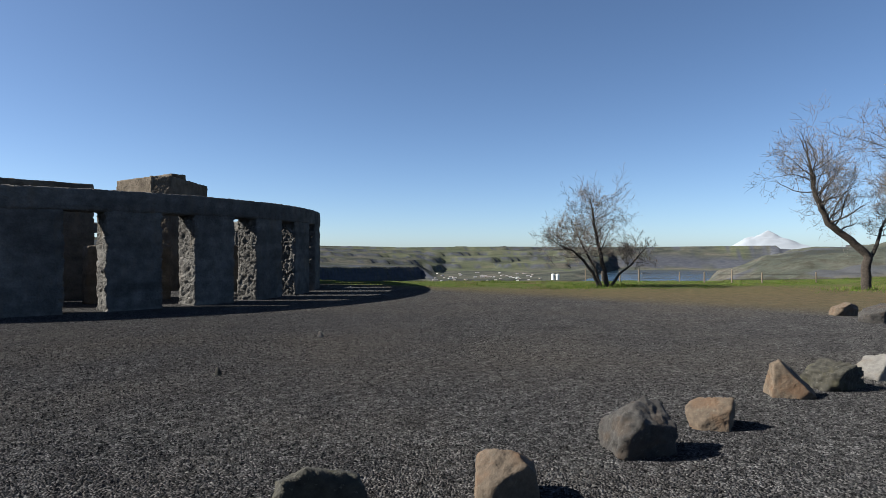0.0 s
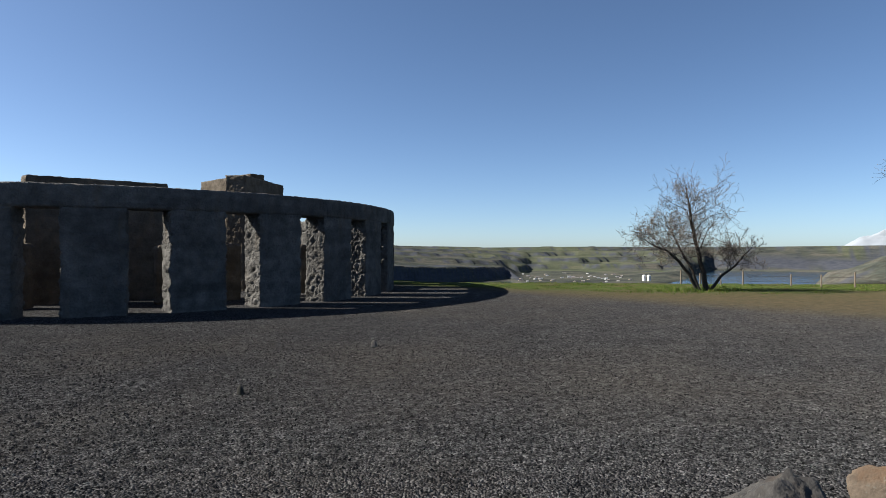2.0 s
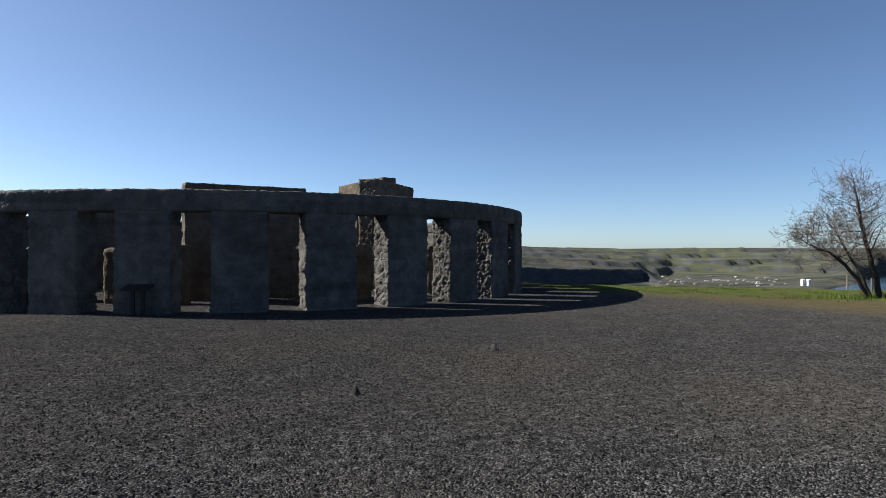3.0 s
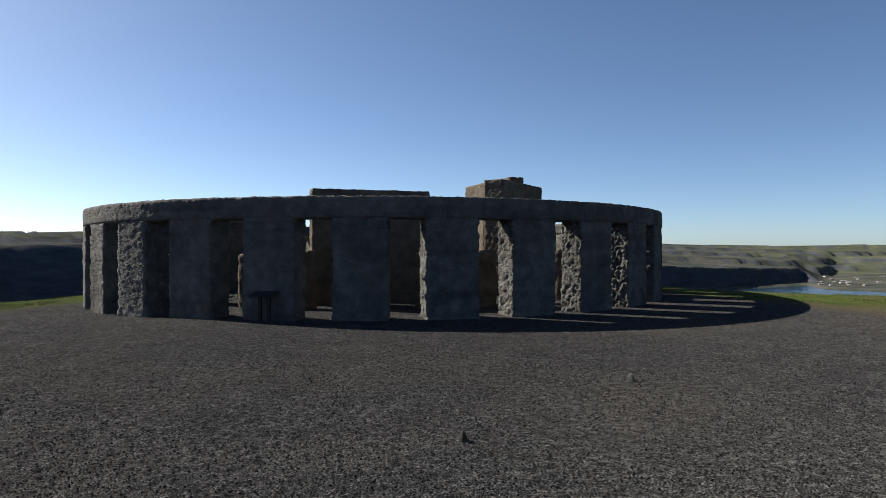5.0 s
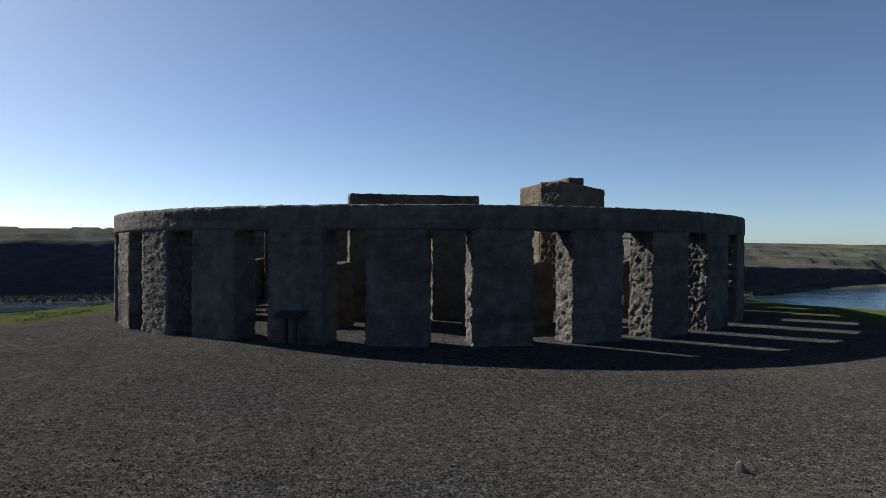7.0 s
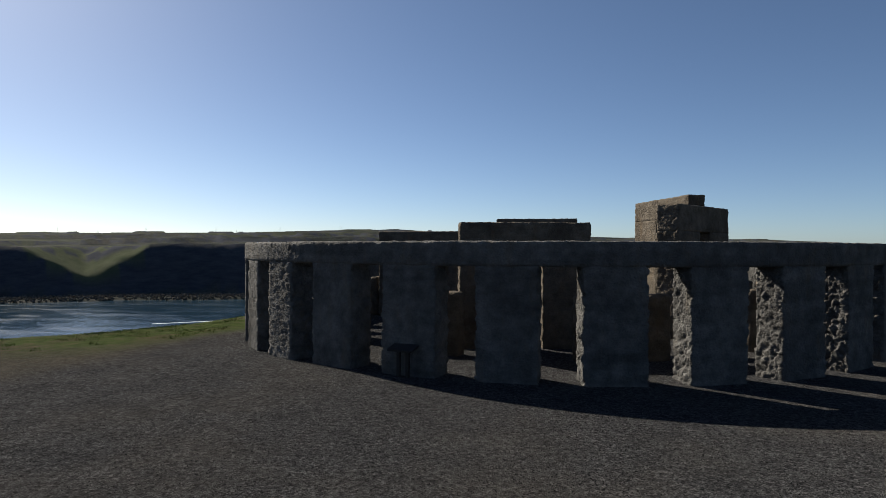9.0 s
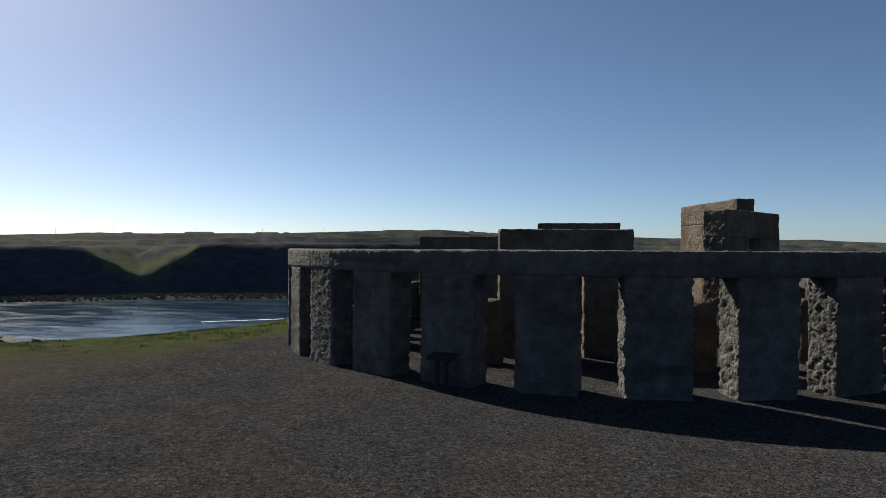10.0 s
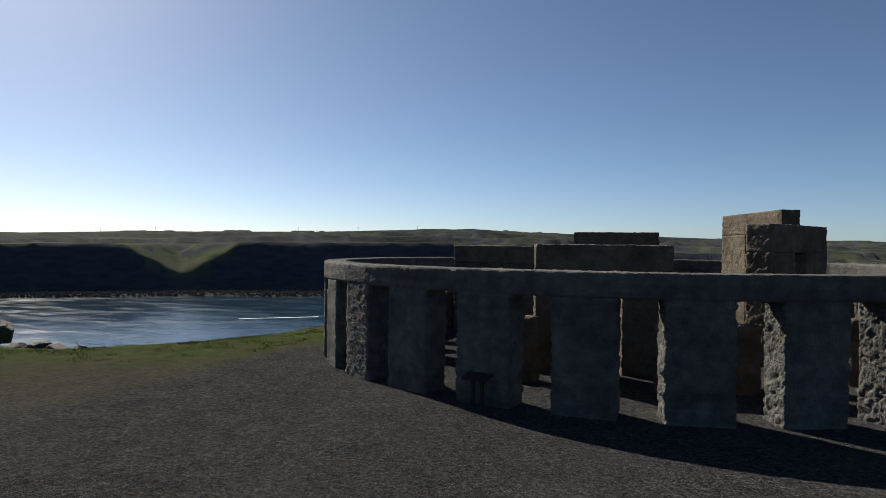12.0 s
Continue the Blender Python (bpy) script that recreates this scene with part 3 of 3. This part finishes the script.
def bare_tree(x, y, stems, seed, label, spread=1.0, levels=4, z=0.0, limbs=1):
    """stems: (path of points, base radius) from the ground up, each crowned with limbs."""
    rng = random.Random(seed)
    root = new("bare_tree")
    root.matrix_world = pose(x, y, z, 0, 0, VIEW_TURN)
    out = [[] for _ in range(levels + 2)]
    tv, tf = [], []
    for path, r in stems:
        pts = [Vector(p) for p in path]
        fine = []
        for a, b in zip(pts, pts[1:]):
            for s in range(4):
                fine.append(a.lerp(b, s / 4) + Vector((rng.uniform(-1, 1), rng.uniform(-1, 1), 0)) * r * 0.25)
        fine.append(pts[-1])
        radii = [r * (1.35 if q == 0 else 1 - 0.62 * q / (len(fine) - 1)) for q in range(len(fine))]
        tube(tv, tf, fine, radii, 9)
        m = len(fine)
        total = sum((b - a).length for a, b in zip(fine, fine[1:]))
        d = (fine[-1] - fine[-3]).normalized()
        grow(rng, out, fine[-1], d, total * 0.22, radii[-1] * 0.8, 0, levels - 1, 0.02)
        for q in range(max(2, int(m * 0.5)), m):
            for _ in range(limbs):
                side = Vector((rng.uniform(-1, 1), rng.uniform(-1, 1), rng.uniform(-0.1, 0.6))).normalized()
                grow(rng, out, fine[q], (side + d * 0.25).normalized(), total * rng.uniform(0.25, 0.42) * spread, radii[q] * 0.3, 1, levels, 0.0)
    smooth(mesh_ob("trunk", tv, tf, BARK, root))
    wv, wf = [], []
    for level in range(levels + 1):
        for pts, radii in out[level]:
            if level < 2:
                bv, bf = [], []
                tube(bv, bf, pts, [max(v, 0.012) for v in radii], 6)
                smooth(mesh_ob("bough", bv, bf, BARK, root))
            else:
                tube(wv, wf, pts, [max(v, 0.0065) for v in radii], 3)
    tagged(mesh_ob("twig_crown", wv, wf, TWIG, root), kind="stuff")
    cv, cf = [], []
    for p in out[-1]:
        for _ in range(1):
            c = p + Vector((rng.uniform(-1, 1), rng.uniform(-1, 1), rng.uniform(-1, 1))) * 0.05
            s = rng.uniform(0.012, 0.026)
            b = len(cv)
            cv += [c + Vector((s, 0, 0)), c + Vector((-s, s, 0)), c + Vector((-s, -s, 0)), c + Vector((0, 0, s * 1.8))]
            cf += [(b, b + 1, b + 3), (b + 1, b + 2, b + 3), (b + 2, b, b + 3), (b, b + 2, b + 1)]
    tagged(mesh_ob("bloom", cv, cf, BUD, root), kind="stuff")
    return tagged(root, label, "tree")


bare_tree(28.9, -18.5, [([(0.05, 0, -0.2), (-0.05, 0, 1.0), (-0.4, 0, 2.3), (-0.65, 0.1, 3.7), (-0.85, 0, 4.9)], 0.17),
                        ([(-0.35, 0, -0.2), (-0.9, -0.2, 0.9), (-1.5, -0.3, 1.7), (-2.2, -0.3, 2.3), (-2.9, -0.4, 2.6)], 0.12),
                        ([(-0.2, 0.2, -0.2), (-0.6, 0.5, 1.2), (-1.2, 0.7, 2.4), (-1.7, 0.8, 3.5)], 0.1),
                        ([(0.15, 0, -0.2), (0.9, 0.1, 0.8), (1.7, 0.2, 1.4), (2.3, 0.3, 2.1)], 0.1)],
          11, "bare many-stemmed tree with pale buds on the grassy rim", 1.0, limbs=2)
bare_tree(37.8, -30.1, [([(0, 0, -0.3), (0.1, 0, 1.1), (0.2, 0, 2.0), (-0.8, 0.1, 2.9), (-2.0, 0.2, 3.9), (-2.5, 0.2, 5.0), (-2.9, 0.1, 6.0), (-3.1, 0, 6.9)], 0.28),
                        ([(0.2, 0, 1.7), (0.9, 0.2, 2.6), (1.2, 0.3, 3.6), (1.8, 0.4, 4.6)], 0.13)],
          23, "leaning bare tree with a thick crooked trunk", 0.75, limbs=2)
bare_tree(42.9, -31.6, [([(0, 0, -0.3), (-0.1, 0.1, 2.4), (-0.5, 0.2, 4.6), (-0.9, 0.3, 6.6), (-1.0, 0.3, 8.6)], 0.3),
                        ([(-0.1, 0.1, 2.2), (-1.0, 0.1, 4.0), (-2.0, 0, 6.0)], 0.16)],
          37, "tall bare spreading tree beside the leaning one", 0.85, limbs=2)

# ---- fence along the rim ----
fence = new("fence")
tagged(fence, "thin weathered posts with slack wire along the rim", "fence")
FENCE = [(33.5, -13.2), (34.2, -14.2), (35.0, -15.2), (35.8, -16.3), (37.4, -18.6), (38.3, -20.0), (39.3, -21.5), (40.6, -23.0), (44.0, -25.2), (48.5, -27.0), (53.0, -28.5)]
for q, (fx, fy) in enumerate(FENCE):
    bm = bmesh.new()
    cyl(bm, (fx, fy, -0.6), (fx, fy, 0.75 + 0.2 * (q % 3 == 0)), 0.05, 0.045)
    part("post", bm, POST, fence)
for level in (0.25, 0.6):
    bm = bmesh.new()
    for a, b in zip(FENCE, FENCE[1:]):
        cyl(bm, (*a, level), (*b, level), 0.008, 0.008, 4)
    part("wire", bm, METAL, fence)

# ---- information panel ----
sign = new("information_panel")
sign.matrix_world = pose(-5.38, -16.1, 0, 0, 0, -18)
tagged(sign, "dark slanted information panel on two steel legs", "sign")
for side in (-0.18, 0.18):
    bm = bmesh.new()
    box(bm, side, 0, 0.42, 0.13, 0.09, 1.1, 0.01)
    part("leg", bm, METAL, sign)
bm = bmesh.new()
box(bm, 0, 0, 0, 0.98, 0.6, 0.07, 0.012)
ob = part("panel", bm, PANEL, sign)
ob.matrix_local = pose(0, 0, 1.02, 16, 0, 0)


# ---- the far bank: town, tanks, turbines, scrub ----
def spot(az, r):
    x, y = EYE[0] + r * math.sin(radians(az)), EYE[1] + r * math.cos(radians(az))
    return x, y, float(land(np.array([x]), np.array([y]))[0][0])


def far_house(az, r, sx, sy, h, turn):
    x, y, z = spot(az, r)
    root = new("far_building")
    root.matrix_world = pose(x, y, z - 1, 0, 0, turn)
    bm = bmesh.new()
    box(bm, 0, 0, h / 2, sx, sy, h)
    part("wall", bm, random.choice((WHITE, WALL_GREY, WALL_TAN)), root)
    bm = bmesh.new()
    v = [bm.verts.new(p) for p in ((-sx * .53, -sy * .56, h), (sx * .53, -sy * .56, h), (sx * .53, sy * .56, h), (-sx * .53, sy * .56, h), (-sx * .53, 0, h + sy * .22), (sx * .53, 0, h + sy * .22))]
    for f in ((0, 1, 5, 4), (2, 3, 4, 5), (1, 2, 5), (3, 0, 4), (3, 2, 1, 0)):
        bm.faces.new([v[q] for q in f])
    part("roof", bm, ROOF, root)
    return tagged(root, "small pale building of the far riverside town", "building", "buildings of the far town")


town = random.Random(77)
for _ in range(44):
    far_house(town.uniform(37.6, 47.5), town.triangular(2440, 3150, 2650), town.triangular(6, 28, 8), town.uniform(6, 9), town.uniform(2.5, 5), town.uniform(-40, 40))
for az in (48.55, 48.95):
    x, y, z = spot(az, 2620)
    root = new("storage_tank")
    root.location = (x, y, z - 1)
    bm = bmesh.new()
    cyl(bm, (0, 0, 0), (0, 0, 24), 7.5, 7.5, 32)
    part("shell", bm, WHITE, root)
    bm = bmesh.new()
    cyl(bm, (0, 0, 24), (0, 0, 26.5), 7.5, 1.5, 32)
    part("cap", bm, WHITE, root)
    tagged(root, "tall white cylindrical storage tank by the river", "tank", "storage tanks by the river")

turbine = new("wind_turbine")
bm = bmesh.new()
cyl(bm, (0, 0, -6), (0, 0, 26), 1.1, 0.6, 8)
part("tower", bm, WHITE, turbine)
bm = bmesh.new()
box(bm, 0, 0.6, 26.4, 1.3, 3.2, 1.3)
part("nacelle", bm, WHITE, turbine)
for q in range(3):
    a = radians(20 + 120 * q)
    bm = bmesh.new()
    cyl(bm, (0, -1.2, 26.4), (14 * math.sin(a), -1.2, 26.4 + 14 * math.cos(a)), 0.6, 0.15, 5)
    part("blade", bm, WHITE, turbine)
tagged(turbine, "slim white wind turbine on the far skyline", "wind turbine", "wind turbines on the far skyline")
x, y, z = spot(-50.8, 4560)
turbine.location = (x, y, z)
for az in (-50.1, -45.6, -45.2, -41.2, -38.4, -34.9, -29.4, -27.7, -24.0, -18.6, -14.1, -9.5, -8.9, -3.2, 2.6):
    x, y, z = spot(az, 4560)
    copy_thing(turbine, pose(x, y, z, 0, 0, 4 * math.sin(az * 7)))


def lumps(name, places, material, label, category):
    """Many small uneven clumps joined in one mesh."""
    verts, faces = [], []
    rng = random.Random(5)
    bm = bmesh.new()
    bmesh.ops.create_icosphere(bm, subdivisions=1, radius=1)
    base = [v.co.copy() for v in bm.verts]
    tri = [[v.index for v in f.verts] for f in bm.faces]
    bm.free()
    for x, y, z, sx, sz in places:
        o = len(verts)
        for c in base:
            k = rng.uniform(0.6, 1.25)
            verts.append((x + c.x * sx * k, y + c.y * sx * k, z + (c.z * k + 0.6) * sz))
        faces += [[o + q for q in t] for t in tri]
    return tagged(mesh_ob(name, verts, faces, material), label, category, kind="stuff")


rng = random.Random(8)
places = []
for _ in range(7500):
    az = rng.uniform(-60, 30)
    base_r = float(np.interp(az, [-90, -52, -27, 0, 26, 36], [1700, 1900, 1740, 1800, 1820, 2650]))
    r = base_r + rng.uniform(-90, 60)
    x, y, z = spot(az, r)
    if z > RIVER + 0.5:
        places.append((x, y, z, rng.uniform(1.6, 4.6), rng.triangular(1.0, 5.0, 1.6)))
lumps("riverside_scrub", places, SCRUB, "leafless brown scrub along the far river bank", "scrub")

# wake of a far boat
x, y, z = spot(-34.3, 1190)
bm = bmesh.new()
for q in range(24):
    box(bm, q * 6.0, (q % 3) * 0.8, 0.0, 6.4, 3.5 + 0.08 * q, 0.5)
ob = part("wake", bm, FOAM, None)
ob.matrix_world = pose(x, y, RIVER + 0.1, 0, 0, 35)
tagged(ob, "long white boat wake on the river", "wake", kind="stuff")

# ---- basalt outcrop on the western rim ----
for bx, by, bz, sx, sy, sz, seed in ((-39.4, -6.6, -0.9, 2.4, 2.0, 1.5, 51), (-33.4, -10.1, -0.75, 2.0, 1.4, 0.62, 52), (-32.2, -9.7, -0.75, 2.2, 1.5, 0.7, 53), (-30.9, -9.6, -0.75, 1.9, 1.3, 0.62, 55), (-29.8, -9.3, -0.75, 1.4, 1.0, 0.55, 57)):
    ob = boulder(bx, by, sx, sy, sz, ROCK_DARK, "dark basalt outcrop on the grassy rim", seed, group="basalt outcrops on the rim")
    ob.location.z = bz


# ---- grass ----
def build_grass():
    rng = np.random.default_rng(4)
    n = 260000
    x, y = rng.uniform(-60, 62, n), rng.uniform(-36, 8, n)
    d = edge_distance(x, y)
    wob = 5.0 * (fbm(x / 5, y / 5, 4, 7) - 0.5) + 7.0 * (fbm(x / 16, y / 16, 3, 8) - 0.5)
    width = 2.0 + 15.0 * step(14, 24, x) + 8.0 * step(-15, -21, x)
    tuft = fbm(x / 1.3, y / 1.3, 3, 15)
    tree = np.exp(-(((x - 28.6) / 3.5) ** 2 + ((y + 18.4) / 1.6) ** 2)) + np.exp(-(((x - 38) / 3) ** 2 + ((y + 30) / 1.6) ** 2))
    keep = (((d + wob > -width * 0.55) & (tuft > 0.58) & (d < 4)) | (rng.random(n) < tree)) & (np.hypot(x - CENTRE[0], y - CENTRE[1]) > 17.3)
    x, y, tree = x[keep], y[keep], tree[keep]
    z = land(x, y)[0]
    h = rng.uniform(0.03, 0.1, len(x)) * (1 + 2.0 * np.clip(tree, 0, 1))
    verts = np.empty((len(x), 3, 3))
    a = rng.uniform(0, 6.28, len(x))
    w = 0.026
    verts[:, 0] = np.stack([x - w * np.cos(a), y - w * np.sin(a), z - 0.02], -1)
    verts[:, 1] = np.stack([x + w * np.cos(a), y + w * np.sin(a), z - 0.02], -1)
    verts[:, 2] = np.stack([x + rng.normal(0, 0.04, len(x)), y + rng.normal(0, 0.04, len(x)), z + h], -1)
    faces = np.arange(len(x) * 3).reshape(-1, 3)
    ob = mesh_ob("grass", verts.reshape(-1, 3).tolist(), faces.tolist(), GRASS)
    tagged(ob, "short bright spring grass along the rim", "grass", kind="stuff")


build_grass()


# ---- loose gravel ----
def build_gravel():
    rng = np.random.default_rng(9)
    n = 170000
    x, y = rng.triangular(-20, 1, 22, n), -41.0 + 27.0 * rng.beta(1.0, 1.7, n)
    keep = np.hypot(x - CENTRE[0], y - CENTRE[1]) > 17.2
    x, y = x[keep], y[keep]
    n = len(x)
    size = 0.007 + 0.015 * rng.random(n) ** 2.5
    octa = np.array([(1, 0, 0), (-1, 0, 0), (0, 1, 0), (0, -1, 0), (0, 0, 1), (0, 0, -1)], float)
    jit = rng.uniform(0.6, 1.3, (n, 6, 1)) * octa[None] + rng.uniform(-0.25, 0.25, (n, 6, 3))
    a = rng.uniform(0, 6.28, n)
    c, s = np.cos(a)[:, None], np.sin(a)[:, None]
    jx, jy = jit[..., 0] * c - jit[..., 1] * s, jit[..., 0] * s + jit[..., 1] * c
    verts = np.stack([x[:, None] + jx * size[:, None], y[:, None] + jy * size[:, None] * 0.8, land(x, y)[0][:, None] + 0.004 + (jit[..., 2] * 0.7 + 0.3) * size[:, None]], -1)
    tri = np.array([(0, 2, 4), (2, 1, 4), (1, 3, 4), (3, 0, 4), (2, 0, 5), (1, 2, 5), (3, 1, 5), (0, 3, 5)])
    faces = (np.arange(n)[:, None, None] * 6 + tri[None]).reshape(-1, 3)
    ob = mesh_ob("loose_gravel", verts.reshape(-1, 3).tolist(), faces.tolist(), PEBBLE)
    tagged(ob, "loose dark crushed gravel with a few pale stones", "gravel", kind="stuff")


build_gravel()
